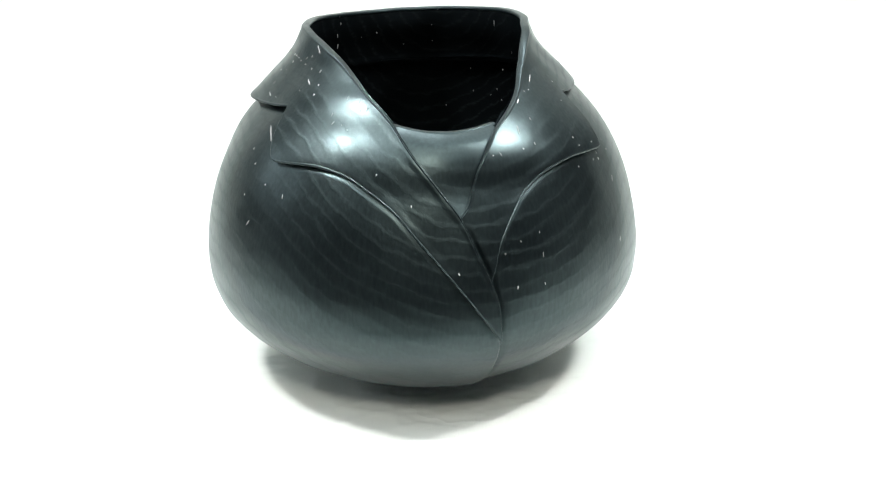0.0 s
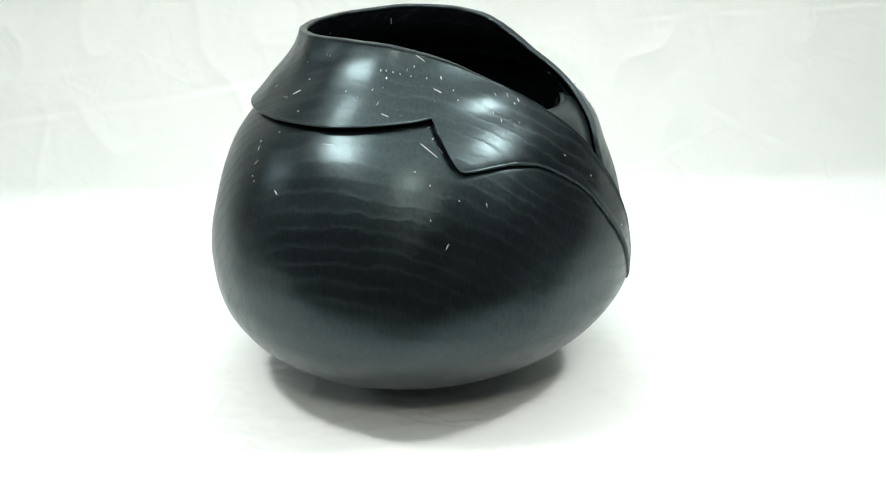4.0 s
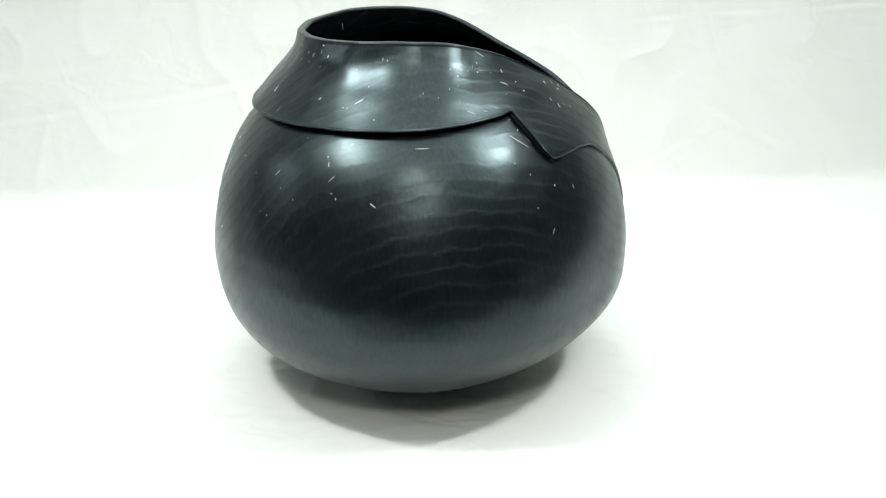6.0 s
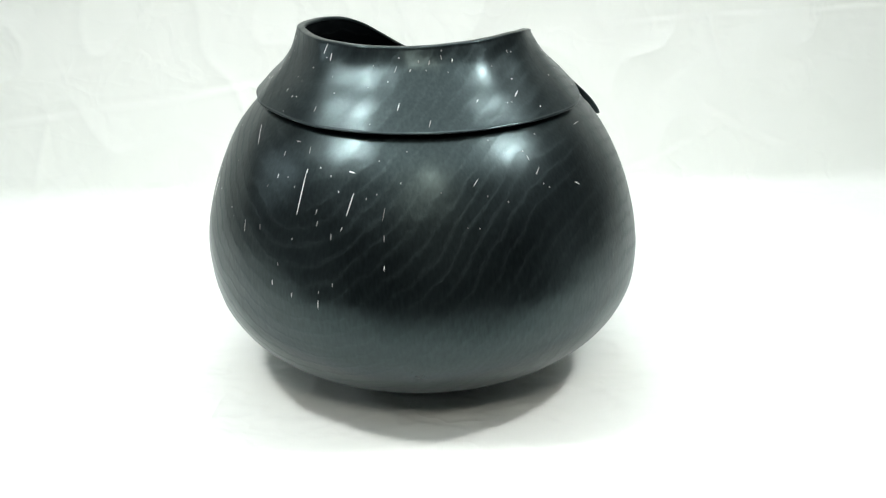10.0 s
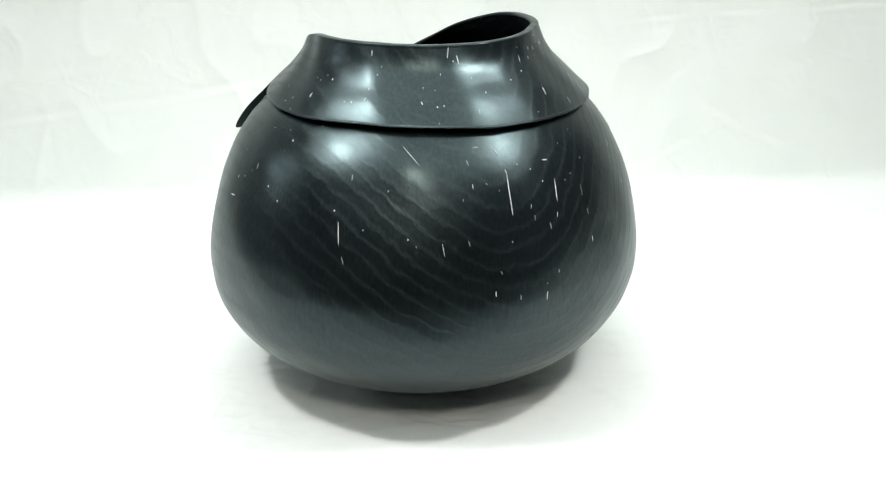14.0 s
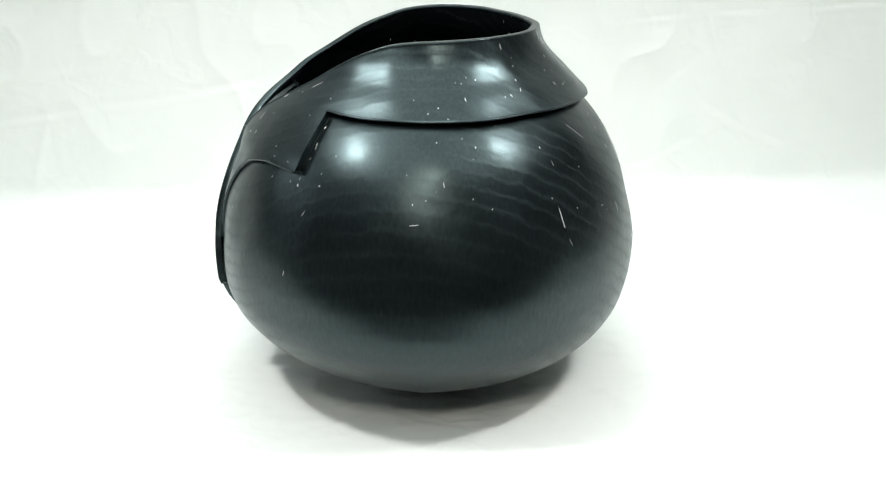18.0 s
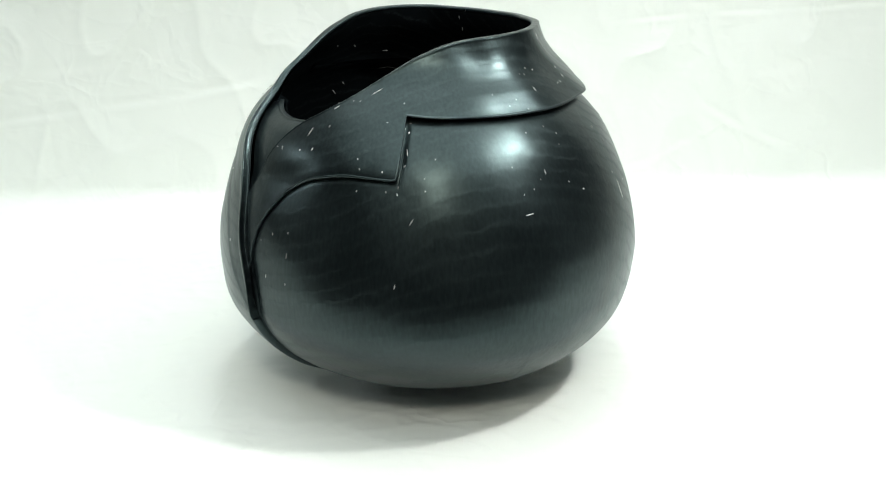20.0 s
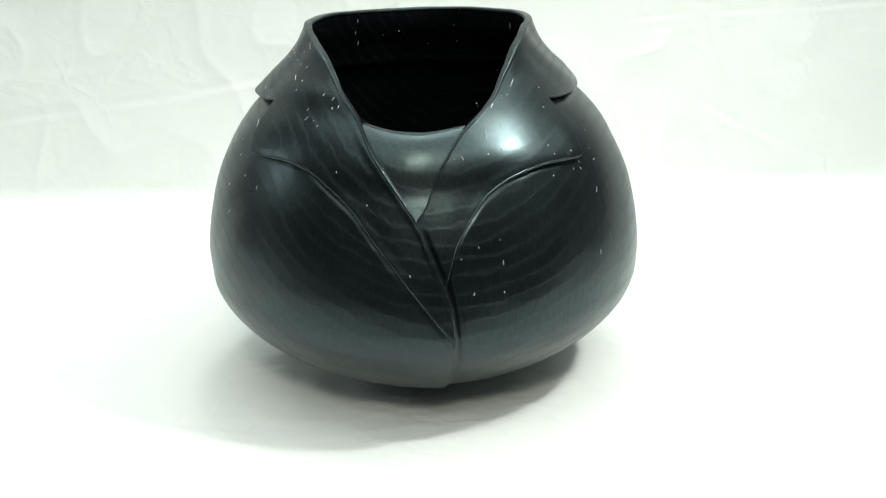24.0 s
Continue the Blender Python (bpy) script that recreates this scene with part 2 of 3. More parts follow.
# creases of the hanging cloth: x, height, x, height, depth, width
CREASES = [(-0.429, -0.008, -0.356, 0.048, 0.0045, 0.01), (-0.356, 0.048, -0.256, 0.079, 0.002, 0.009), (-0.455, 0.086, -0.347, 0.1, 0.003, 0.006),
           (-0.347, 0.1, -0.256, 0.11, 0.0028, 0.006), (-0.256, 0.11, -0.166, 0.127, 0.0034, 0.006), (-0.452, 0.178, -0.438, 0.166, 0.003, 0.004),
           (-0.425, 0.187, -0.414, 0.171, 0.003, 0.004), (-0.28, 0.143, -0.244, 0.173, 0.002, 0.006), (0.297, 0.094, 0.341, 0.067, 0.003, 0.005),
           (0.341, 0.067, 0.411, 0.036, 0.003, 0.005), (0.215, 0.024, 0.244, 0.032, 0.0032, 0.006), (0.244, 0.032, 0.29, 0.057, 0.0032, 0.006),
           (0.208, 0.179, 0.298, 0.186, 0.003, 0.004), (0.298, 0.186, 0.389, 0.188, 0.003, 0.004), (0.389, 0.188, 0.49, 0.193, 0.0028, 0.004),
           (0.256, 0.107, 0.289, 0.14, 0.0024, 0.006), (0.461, 0.169, 0.49, 0.165, 0.0024, 0.004), (0.28, 0.197, 0.323, 0.19, 0.0024, 0.006),
           (-0.407, 0.137, -0.298, 0.149, 0.0016, 0.008), (0.353, 0.119, 0.449, 0.143, 0.0016, 0.009), (-0.419, 0.057, -0.365, 0.079, 0.0016, 0.008)]


# creases pressed into the cloth that lies flat: x, y, x, y, height, width
PRESSED = [(-0.062, -0.077, -0.022, -0.090, 0.0010, 0.0028), (-0.022, -0.090, 0.041, -0.093, 0.0011, 0.0026), (-0.018, -0.093, 0.004, -0.107, 0.0011, 0.0022),
           (0.016, -0.064, 0.044, -0.075, 0.0010, 0.0028), (0.030, -0.052, 0.085, -0.062, 0.0012, 0.0032), (-0.080, -0.012, -0.083, -0.062, 0.0010, 0.0035),
           (-0.118, -0.020, -0.095, -0.034, 0.0010, 0.0026), (0.052, -0.030, 0.092, -0.040, 0.0012, 0.0032), (-0.140, -0.002, -0.105, 0.006, 0.0010, 0.0026),
           (-0.05, -0.058, 0.02, -0.068, 0.0008, 0.0030), (0.05, -0.085, 0.10, -0.070, 0.0008, 0.0026), (-0.19, -0.10, -0.10, -0.115, 0.0008, 0.0030),
           (0.11, -0.10, 0.19, -0.125, 0.0008, 0.0030), (-0.21, -0.03, -0.14, -0.055, 0.0008, 0.0030), (0.12, -0.02, 0.20, -0.045, 0.0008, 0.0030)]


def cloth():
    """One sheet: over the table's front edge, flat under the vessel, swept up behind."""
    front, back, bend, top = -0.27, 0.396, 0.024, 1.15
    path, s = [], 0.0
    for z in np.linspace(-0.35, -0.012, 14):
        path.append((front - 0.012, z, 0))
    for a in np.linspace(0, 90, 6)[1:]:
        path.append((front - 0.012 * math.cos(radians(a)), -0.012 + 0.012 * math.sin(radians(a)), 0))
    for y in np.linspace(front, back, 230)[1:]:
        path.append((y, 0.0, 0.0))
    for a in np.linspace(0, 84, 12)[1:]:
        path.append((back + bend * math.sin(radians(a)), bend * (1 - math.cos(radians(a))), a / 84))
    y0, z0 = path[-1][:2]
    for z in np.concatenate([np.linspace(z0, 0.34, 170), np.linspace(0.34, top, 30)[1:]])[1:]:
        path.append((y0 + (z - z0) * 0.105, z, 1.0))
    xs = np.concatenate([np.linspace(-1.15, -0.45, 50)[:-1], np.linspace(-0.45, 0.45, 340), np.linspace(0.45, 1.15, 50)[1:]])
    verts = []
    for x in xs:
        for y, z, up in path:
            p = Vector((x * 2.2, y * 2.2 + 3, z * 2.2))
            d = 0.006 * up * noise.noise(p) + 0.002 * up * noise.noise(p * 3.1) + 0.0012 * up * noise.noise(p * 9.3)
            q = Vector((x * 14 + y * 5, y * 16 - x * 4, z * 11))
            ridge = abs(noise.noise(q))
            d += (0.0014 + 0.0012 * up) * (1 - ridge) ** 6
            if up < 0.5 and y > front:
                d += 0.0011 * (1 - abs(noise.noise(Vector((x * 22 + 7, y * 48 - x * 9, 3))))) ** 9
            if up == 0 and abs(x) < 0.24 and abs(y) < 0.15:
                for ax, ay, bx, by, high, width in PRESSED:
                    c = min(1, max(0, ((x - ax) * (bx - ax) + (y - ay) * (by - ay)) / ((bx - ax) ** 2 + (by - ay) ** 2)))
                    away = math.hypot(x - ax - c * (bx - ax), y - ay - c * (by - ay))
                    if away < 3 * width:
                        d += high * math.exp(-(away / width) ** 2) * math.sin(math.pi * (0.05 + 0.9 * c))
            if up > 0.3:
                for ax, az, bx, bz, depth, width in CREASES:
                    t = ((x - ax) * (bx - ax) + (z - az) * (bz - az)) / ((bx - ax) ** 2 + (bz - az) ** 2)
                    c = min(1, max(0, t))
                    gap = ((x - ax) - c * (bx - ax)) * (bz - az) - ((z - az) - c * (bz - az)) * (bx - ax)
                    gap /= math.hypot(bx - ax, bz - az)
                    away = math.hypot(x - ax - c * (bx - ax), z - az - c * (bz - az))
                    if away < 4 * width:
                        d += 0.55 * depth * math.exp(-(away / width) ** 2) * math.sin(max(-1.5, min(1.5, gap / width * 1.2))) * math.sin(math.pi * (0.06 + 0.88 * c))
            if y < front - 0.001:
                verts.append((x, y - d - 0.002, z))
            else:
                verts.append((x, y - d * up, z + d * (1 - up)))
    ob = new("backdrop", mesh_of("backdrop", verts, grid_faces(len(xs), len(path)), CLOTH))
    tagged(ob, "creased white cotton sheet swept up behind the vessel", "backdrop", kind="structure")


def table():
    t = new("table")
    tagged(t, "plain board table under the white sheet", "table")
    t.location = (0, 0, -0.75)
    top = box("tabletop", -1.2, 1.2, -0.268, 0.75, 0.71, 0.744, TABLETOP)
    top.parent = t
    for x in (-1.1, 1.1):
        for y in (-0.2, 0.68):
            leg = box("leg", x - 0.03, x + 0.03, y - 0.03, y + 0.03, 0.0, 0.71, TABLETOP)
            leg.parent = t


# added plates that block the left lamp
LAMP_BLOCKERS = []


def studio_lamp(side, at, radius):
    """A small lamp can on a thin stand, with an unseen hinged plate added to block it."""
    m = look(at, AIMED)
    lamp_thing = tagged(new("studio_lamp"), "small black metal studio lamp with an added hinged plate to block it", "lamp", "studio lamps")
    lamp_thing.matrix_world = m
    ring, verts = 40, []
    for r, z in ((radius * 0.1, 0.09), (radius * 0.8, 0.085), (radius * 1.12, 0.06), (radius * 1.15, -0.012), (radius * 1.06, -0.012), (radius * 1.04, 0.01), (0.001, 0.01)):
        verts += [(r * math.cos(2 * math.pi * i / ring), r * math.sin(2 * math.pi * i / ring), z) for i in range(ring)]
    faces = [(j * ring + i, j * ring + (i + 1) % ring, (j + 1) * ring + (i + 1) % ring, (j + 1) * ring + i) for j in range(6) for i in range(ring)]
    part("housing", mesh_of("housing", verts, faces, METAL), lamp_thing)
    bm = bmesh.new()
    bmesh.ops.create_cone(bm, cap_ends=True, segments=40, radius1=radius * 1.3, radius2=radius * 1.3, depth=0.003)
    bmesh.ops.translate(bm, verts=bm.verts, vec=(0, -radius * 1.3, 0))
    me = bpy.data.meshes.new("shutter")
    bm.to_mesh(me)
    bm.free()
    me.materials.append(METAL)
    shutter = part("shutter", me, lamp_thing)
    shutter.matrix_basis = pose(0, radius * 1.3, -0.016, 85)
    if side < 0:
        LAMP_BLOCKERS.append((shutter, radius))
    behind = m @ Vector((0, 0, 0.09))
    bm = bmesh.new()
    bmesh.ops.create_cone(bm, cap_ends=True, segments=16, radius1=0.006, radius2=0.006, depth=2.0 - behind.z)
    bmesh.ops.transform(bm, verts=bm.verts, matrix=m.inverted() @ Matrix.Translation((behind.x, behind.y, (2.0 + behind.z) / 2)))
    me = bpy.data.meshes.new("pole")
    bm.to_mesh(me)
    bm.free()
    me.materials.append(METAL)
    part("pole", me, lamp_thing)


def ceiling_light():
    ob = tagged(new("ceiling_light"), "round white ceiling light over the table", "ceiling light")
    ob.location = CEILING_LIGHT
    ring, verts = 48, []
    for r, z in ((0.001, 0.14), (0.06, 0.14), (0.2, 0.05), (0.225, 0.0), (0.225, -0.01), (0.21, -0.01), (0.205, 0.01), (0.001, 0.01)):
        verts += [(r * math.cos(2 * math.pi * i / ring), r * math.sin(2 * math.pi * i / ring), z) for i in range(ring)]
    faces = [(j * ring + i, j * ring + (i + 1) % ring, (j + 1) * ring + (i + 1) % ring, (j + 1) * ring + i) for j in range(7) for i in range(ring)]
    verts = [(0.65 * x, 0.65 * y, z) for x, y, z in verts]
    part("shade", mesh_of("shade", verts, faces, WHITE), ob)
    stem = box("stem", -0.008, 0.008, -0.008, 0.008, 0.138, 0.27, METAL)
    stem.parent = ob
    # unseen board added behind the overhead fill
    panel = box("ceiling_panel", -1.4, 1.4, -2.0, 0.8, 1.97, 2.0, WHITE)
    tagged(panel, "unseen white panel added on the ceiling for the fill light", "ceiling panel")


# ---- the vessel ----
FRONT = 7.0
profile = spline([-0.112, -0.1075, -0.1045, -0.10, -0.09, -0.07, -0.05, -0.03, -0.01, 0.01, 0.03, 0.05, 0.07, 0.09, 0.11, 0.13, 0.145, 0.17],
                 [0.0560, 0.0575, 0.066, 0.079, 0.1075, 0.1436, 0.1628, 0.1735, 0.1784, 0.1797, 0.1779, 0.1738, 0.168, 0.1599, 0.1493, 0.1332, 0.116, 0.085])


def hand_wave(th, z):
    """The slight unevenness that hand sanding leaves on the turned surface."""
    a = np.radians(th)
    x, y = 0.15 * np.sin(a), -0.15 * np.cos(a)
    w = sum(k * np.sin(p * x + q * y + s * z + f) for k, p, q, s, f in
            ((0.00024, 61, 48, 70, 0.4), (0.00022, -78, 39, 52, 2.1), (0.00016, 33, -92, -88, 4.0), (0.00012, 112, 95, -60, 1.3), (0.00010, -96, 120, 104, 5.2)))
    return w * smooth(-0.07, -0.01, z)


def body_r(th, z):
    u = np.radians(th - FRONT)
    low = smooth(-0.015, -0.095, z)
    return hand_wave(th, z) + profile(z) * (1 + (-0.0192 - 0.0926 * z) * np.cos(u) - 0.10 * low * np.maximum(np.cos(u), 0) ** 0.7 - 0.0252 * (1 - low) * np.cos(2 * u))


NECK_TH = [-270, -235, -156, -90, -60, -20, 24, 60, 90, 125, 204, 270]
NECK = [(0.1405, [.1362, .1342, .1370, .1308, .1275, .1275, .1295, .1302, .1362, .1342]),
        (0.1525, [.1244, .1225, .1244, .1180, .1140, .1130, .1155, .1185, .1244, .1225]),
        (0.164, [.113, .1115, .1128, .1058, .0998, .0985, .1030, .1060, .113, .1115]),
        (0.178, [.104, .102, .1025, .0945, .090, .090, .093, .0955, .104, .102]),
        (0.195, [.0975, .0965, .0945, .0860, .085, .085, .0865, .088, .097, .0965])]
neck_rows = [spline(NECK_TH, [r[7], *r[:8], r[0], r[1], r[2]]) for _, r in NECK]
neck_z = np.array([z for z, _ in NECK])


def neck_r(th, z):
    rows = np.array([f(th) for f in neck_rows])
    h = np.diff(neck_z)
    d = [(rows[i + 1] - rows[i]) / h[i] for i in range(len(h))]
    m = [d[0], *[2 * d[i] * d[i + 1] / np.minimum(d[i] + d[i + 1], -1e-6) for i in range(len(h) - 1)], d[-1]]
    out = np.array(rows[0] + (z - neck_z[0]) * d[0])
    for i in range(len(neck_z) - 1):
        s = np.clip((z - neck_z[i]) / h[i], 0, 1)
        c = ((1 + 2 * s) * (1 - s) ** 2 * rows[i] + s * (1 - s) ** 2 * h[i] * m[i]
             + s * s * (3 - 2 * s) * rows[i + 1] + s * s * (s - 1) * h[i] * m[i + 1])
        out = np.where(z >= neck_z[i], c, out)
    return np.where(z > neck_z[-1], rows[-1] - (z - neck_z[-1]) * 0.3, out)


def lapel_r(th, z, lift):
    s = smooth(0.090, 0.165, z)
    return (1 - s) * (body_r(th, z) + lift) + s * neck_r(th, z)


def collar_r(th, z, lift):
    """Collar behind, melting into the lapels before the notches."""
    side = np.abs(th - 5.5)
    s = smooth(62, 75, side)
    # a shallow swell above the hem, lower on the lapel that lies under
    middle = 0.149 - 0.013 * smooth(8, 24, th) * smooth(72, 55, th)
    lean = (z - middle) / 0.0125
    swell = (0.0013 + 0.0014 * smooth(14, 4, th) * smooth(-60, -40, th)) * lean * np.exp(-lean ** 2)
    return (1 - s) * lapel_r(th, z, lift) + s * neck_r(th, z) + swell + 1.7 * hand_wave(th, z) * s


# edges in degrees and heights
rim_edge = spline([-180, -155, -143, -125, -112, -98, -85, -74, -63, -52, -42.5, -22, -10.8, -1.1, 5, 10, 13.4, 16.5, 18.2, 18.6, 18.9],
                  [0.1900, 0.1896, 0.1900, 0.1912, 0.1922, 0.1926, 0.1919, 0.1901, 0.1862, 0.1813, 0.1758, 0.1565, 0.1405, 0.1145, 0.094, 0.0741, 0.0495, 0.0256, 0.0075, -0.009, -0.0204])
rim_right = spline([10, 11.5, 17, 25.5, 31.7, 40.8, 54, 70, 86, 103, 128, 148, 180],
                   [0.0741, 0.0785, 0.1087, 0.1325, 0.1410, 0.1520, 0.1675, 0.1815, 0.1893, 0.1920, 0.1927, 0.1915, 0.1900])
collar_edge = spline([-180, -145, -108, -84, -62, -54.5], [0.1345, 0.1335, 0.1350, 0.1365, 0.1395, 0.1415])
collar_right = spline([65, 72, 85, 105, 134, 158, 180], [0.1435, 0.1420, 0.1405, 0.1395, 0.1395, 0.1375, 0.1345])
lapel_left_edge = spline([-54.5, -47.2, -46, -33.5, -24, -15.1, -7.2, -0.7, 6.7, 13.5, 18.9],
                         [0.1415, 0.1075, 0.1070, 0.1073, 0.1035, 0.0923, 0.0777, 0.0572, 0.0306, 0.0025, -0.0216])
lapel_right_edge = spline([10, 13.4, 16, 17.6, 20, 24.5, 30, 39, 50, 61.5, 62.6, 65],
                          [0.030, 0.016, 0.0175, 0.032, 0.054, 0.0732, 0.0880, 0.0992, 0.1036, 0.1036, 0.1042, 0.1435])
neckline = spline([-30, -17, -11.4, -4.6, 2.7, 11.9, 19.9, 25.5, 31, 45], [0.140, 0.1375, 0.1358, 0.1332, 0.1310, 0.1302, 0.1312, 0.1327, 0.1335, 0.135])


LAP = np.arange(10.0, 18.91, 0.02)
lap_height = rim_edge(LAP)


def lap_edge(z):
    """Degrees at which the free edge of the overlapping lapel stands at height z."""
    return np.interp(-z, -lap_height, LAP)


def hollow_r(th, z, gap):
    b = smooth(0.100, 0.166, z)
    shell = body_r(th, z)
    return np.minimum(b * collar_r(th, z, 0.006) + (1 - b) * np.minimum(shell, collar_r(th, z, 0.006)) - gap, shell - 0.0025 + 0.03 * smooth(0.138, 0.156, z))


def groove(th, z):
    """The undercut that sets collar and notches off from the body."""
    edge = np.where(th < -54.5, collar_edge(th), np.where(th > 65, collar_right(th), 9.0))
    g = 0.0030 * smooth(edge - 0.0045, edge - 0.0005, z)
    left = th - np.interp(z, [0.1075, 0.1415], [-47.2, -54.5])
    right = th - np.interp(z, [0.1035, 0.1435], [62.6, 65.0])
    span = smooth(0.107, 0.112, z)
    seam = np.where((th > -46.5) & (th < 17), lapel_left_edge(th), 9.0)
    seam_right = np.where((th > 17.5) & (th < 61.5), lapel_right_edge(th), 9.0)
    for edge in (seam, seam_right):
        g = np.maximum(g, 0.0006 * smooth(edge - 0.004, edge - 0.001, z) * (z < edge + 0.02))
    g = np.maximum(g, 0.0020 * span * np.exp(-((left + 0.7) / 1.1) ** 2))
    g = np.maximum(g, 0.0020 * span * np.exp(-((right - 0.7) / 1.1) ** 2))
    # the channel beside the free edge of the front panel
    lap = np.interp(z, [-0.105, -0.06, -0.02, 0.0075, 0.0256], [19.5, 20.4, 19.4, 18.6, 17.0])
    return np.maximum(g, 0.0022 * np.exp(-((th - lap - 0.4) / 0.8) ** 2) * smooth(0.045, 0.03, z) * smooth(-0.1, -0.08, z))


def place(th, r, z):
    a = np.radians(th)
    return np.stack([U * r * np.sin(a), -U * r * np.cos(a), U * (z - FLOOR) + 0 * a], -1)


def sheet(name, ths, low, high, radius, wall, under, rows=70, lip=0.5, channel=None):
    """A curled sheet over the body from edge low to edge high: a rounded lower edge of height under(th), the face, and a rounded upper lip of thickness wall(th)."""
    ths = np.array(ths, float)
    lo, w, k = low(ths), wall(ths), under(ths)
    hi = high(ths) - w * lip * 0.7
    cols = []
    first = np.minimum(lo + k * 0.6, hi)
    cols.append(place(ths, np.minimum(body_r(np.where(ths > 180, ths - 360, ths), first) - 0.002, radius(ths, first) - 0.003), first))
    for a in np.linspace(-90, 0, 8):
        zz = np.minimum(lo + k * (1 + math.sin(radians(a))), hi)
        cols.append(place(ths, radius(ths, zz) - k * 1.2 * (1 - math.cos(radians(a))), zz))
    for v in np.linspace(0, 1, rows) ** 1.0:
        z = (lo + k) + (hi - lo - k) * v
        z = np.where(hi - lo < k, hi, z)
        cols.append(place(ths, radius(ths, z), z))
    r_hi = radius(ths, hi)
    cut = channel(ths) if channel else 0
    for a in np.linspace(0, 180, 25 if channel else 11)[1:]:
        c, s = math.cos(radians(a)), math.sin(radians(a))
        cols.append(place(ths, r_hi - w * 0.5 * (1 - math.copysign(abs(c) ** 0.45, c)), hi + w * lip * s ** 0.5 - cut * math.exp(-((a - 100) / 26) ** 2)))
    verts = np.stack(cols, 1).reshape(-1, 3)
    return mesh_of(name, verts, grid_faces(len(ths), len(cols)), WOOD)


# pale filled pores and nicks: degrees round the vessel, drawing height, length in millimetres, lean in degrees
PORES_A = [(-179.1, 0.0146, 3.5, 2), (-179.1, 0.0898, 27.4, 2), (-178.9, 0.1051, 2.8, -8), (-178.1, 0.1572, 1, 0), (-174.8, 0.1084, 1, 0), (-173.5, 0.0788, 3.4, 13),
           (-172.9, 0.0707, 3.3, 7), (-171.6, 0.0113, 5.8, 3), (-171.4, 0.0206, 1, 0), (-171, 0.1038, 1, 0), (-168.6, 0.0626, 4, -4), (-168, 0.0939, 1, 0),
           (-167.7, 0.0278, 2.5, 0), (-165.9, 0.0692, 3, 18), (-165, 0.1075, 4.4, -80), (-165, 0.1624, 1, 0), (-164.7, 0.1766, 1, 0), (-164.3, 0.086, 14.7, 12),
           (-161.3, 0.14, 1, 0), (-160, 0.0906, 1, 0), (-157.6, 0.1665, 1, 0), (-157.4, 0.1156, 1, 0), (-157.2, 0.094, 1, 0), (-155.1, 0.081, 7.9, 8)]
PORES_B = [(-155.1, 0.1744, 5.1, 14), (-154.8, 0.0646, 4.3, -1), (-154.7, 0.0432, 3.2, 6), (-153.9, 0.1826, 1, 0), (-152.6, 0.1513, 5.5, 9), (-150.9, 0.1019, 1, 0),
           (-149.5, 0.1219, 1, 0), (-142.5, 0.1738, 1, 0), (-142.3, 0.1404, 5.4, 16), (-140.3, 0.0953, 1, 0), (-135.5, 0.187, 1, 0), (-134.2, 0.0708, 1, 0),
           (-133.6, 0.172, 1, 0), (-131.2, 0.0697, 1, 0), (-131.1, 0.1797, 2.1, 17), (-130.9, 0.1005, 5.6, 39), (-128.2, 0.0908, 1, 0), (-125.1, 0.1526, 2.8, 35),
           (-124.7, 0.1262, 1, 0), (-122.9, 0.0854, 1, 0), (-114.9, 0.1167, 1, 0), (-114.3, 0.1491, 1, 0), (-112.5, 0.149, 1, 0), (-112.2, 0.1028, 5.6, 42)]
PORES_C = [(-111.5, 0.0935, 1, 0), (-108.9, 0.1537, 6.5, 49), (-108.2, 0.1258, 1, 0), (-106.9, 0.1629, 1, 0), (-102.2, 0.1432, 1, 0), (-100.9, 0.1804, 1, 0),
           (-99.9, 0.0877, 4.6, -55), (-87.2, 0.1242, 9, -90), (-86.3, 0.1593, 1, 0), (-80.9, 0.1564, 1, 0), (-76.3, 0.1611, 1, 0), (-74.6, 0.1735, 1, 0),
           (-72.5, 0.1625, 1, 0), (-72.3, 0.1733, 1, 0), (-70.2, 0.1453, 5.5, -65), (-69.4, 0.1723, 1, 0), (-66.5, 0.171, 1, 0), (-64.8, 0.1448, 2.6, -69),
           (-62, 0.1692, 1, 0), (-60.6, 0.1753, 1, 0), (-60.2, 0.1092, 1, 0), (-57.7, 0.1807, 7.3, -51), (-56.4, 0.0769, 1, 0), (-56.2, 0.1, 1, 0)]
PORES_D = [(-56, 0.1221, 14.2, -45), (-55.4, 0.1675, 1, 0), (-53.2, 0.1532, 1, 0), (-52.5, 0.0579, 4.3, 32), (-51.5, 0.1594, 5.9, -54), (-48.7, 0.0886, 1, 0),
           (-45.2, 0.1588, 1, 0), (-44.3, 0.1526, 1, 0), (-30.4, 0.074, 3.2, -16), (-25.8, -0.0026, 1, 0), (-23.7, 0.048, 7.7, -1), (-15.6, 0.0395, 2, -12),
           (-14.8, 0.0575, 1, 0), (-12.6, 0.0778, 2.8, 4), (-11.9, 0.063, 1, 0), (-11.8, 0.0427, 2.5, -18), (-3.3, 0.0528, 1, 0), (-3, 0.0858, 1, 0),
           (5.4, 0.0102, 1, 0), (8.3, 0.0373, 1.8, -20), (21.1, 0.0459, 1, 0), (21.1, 0.1162, 1, 0), (24, 0.0192, 2.5, 11), (25.8, 0.0534, 1.7, -6)]
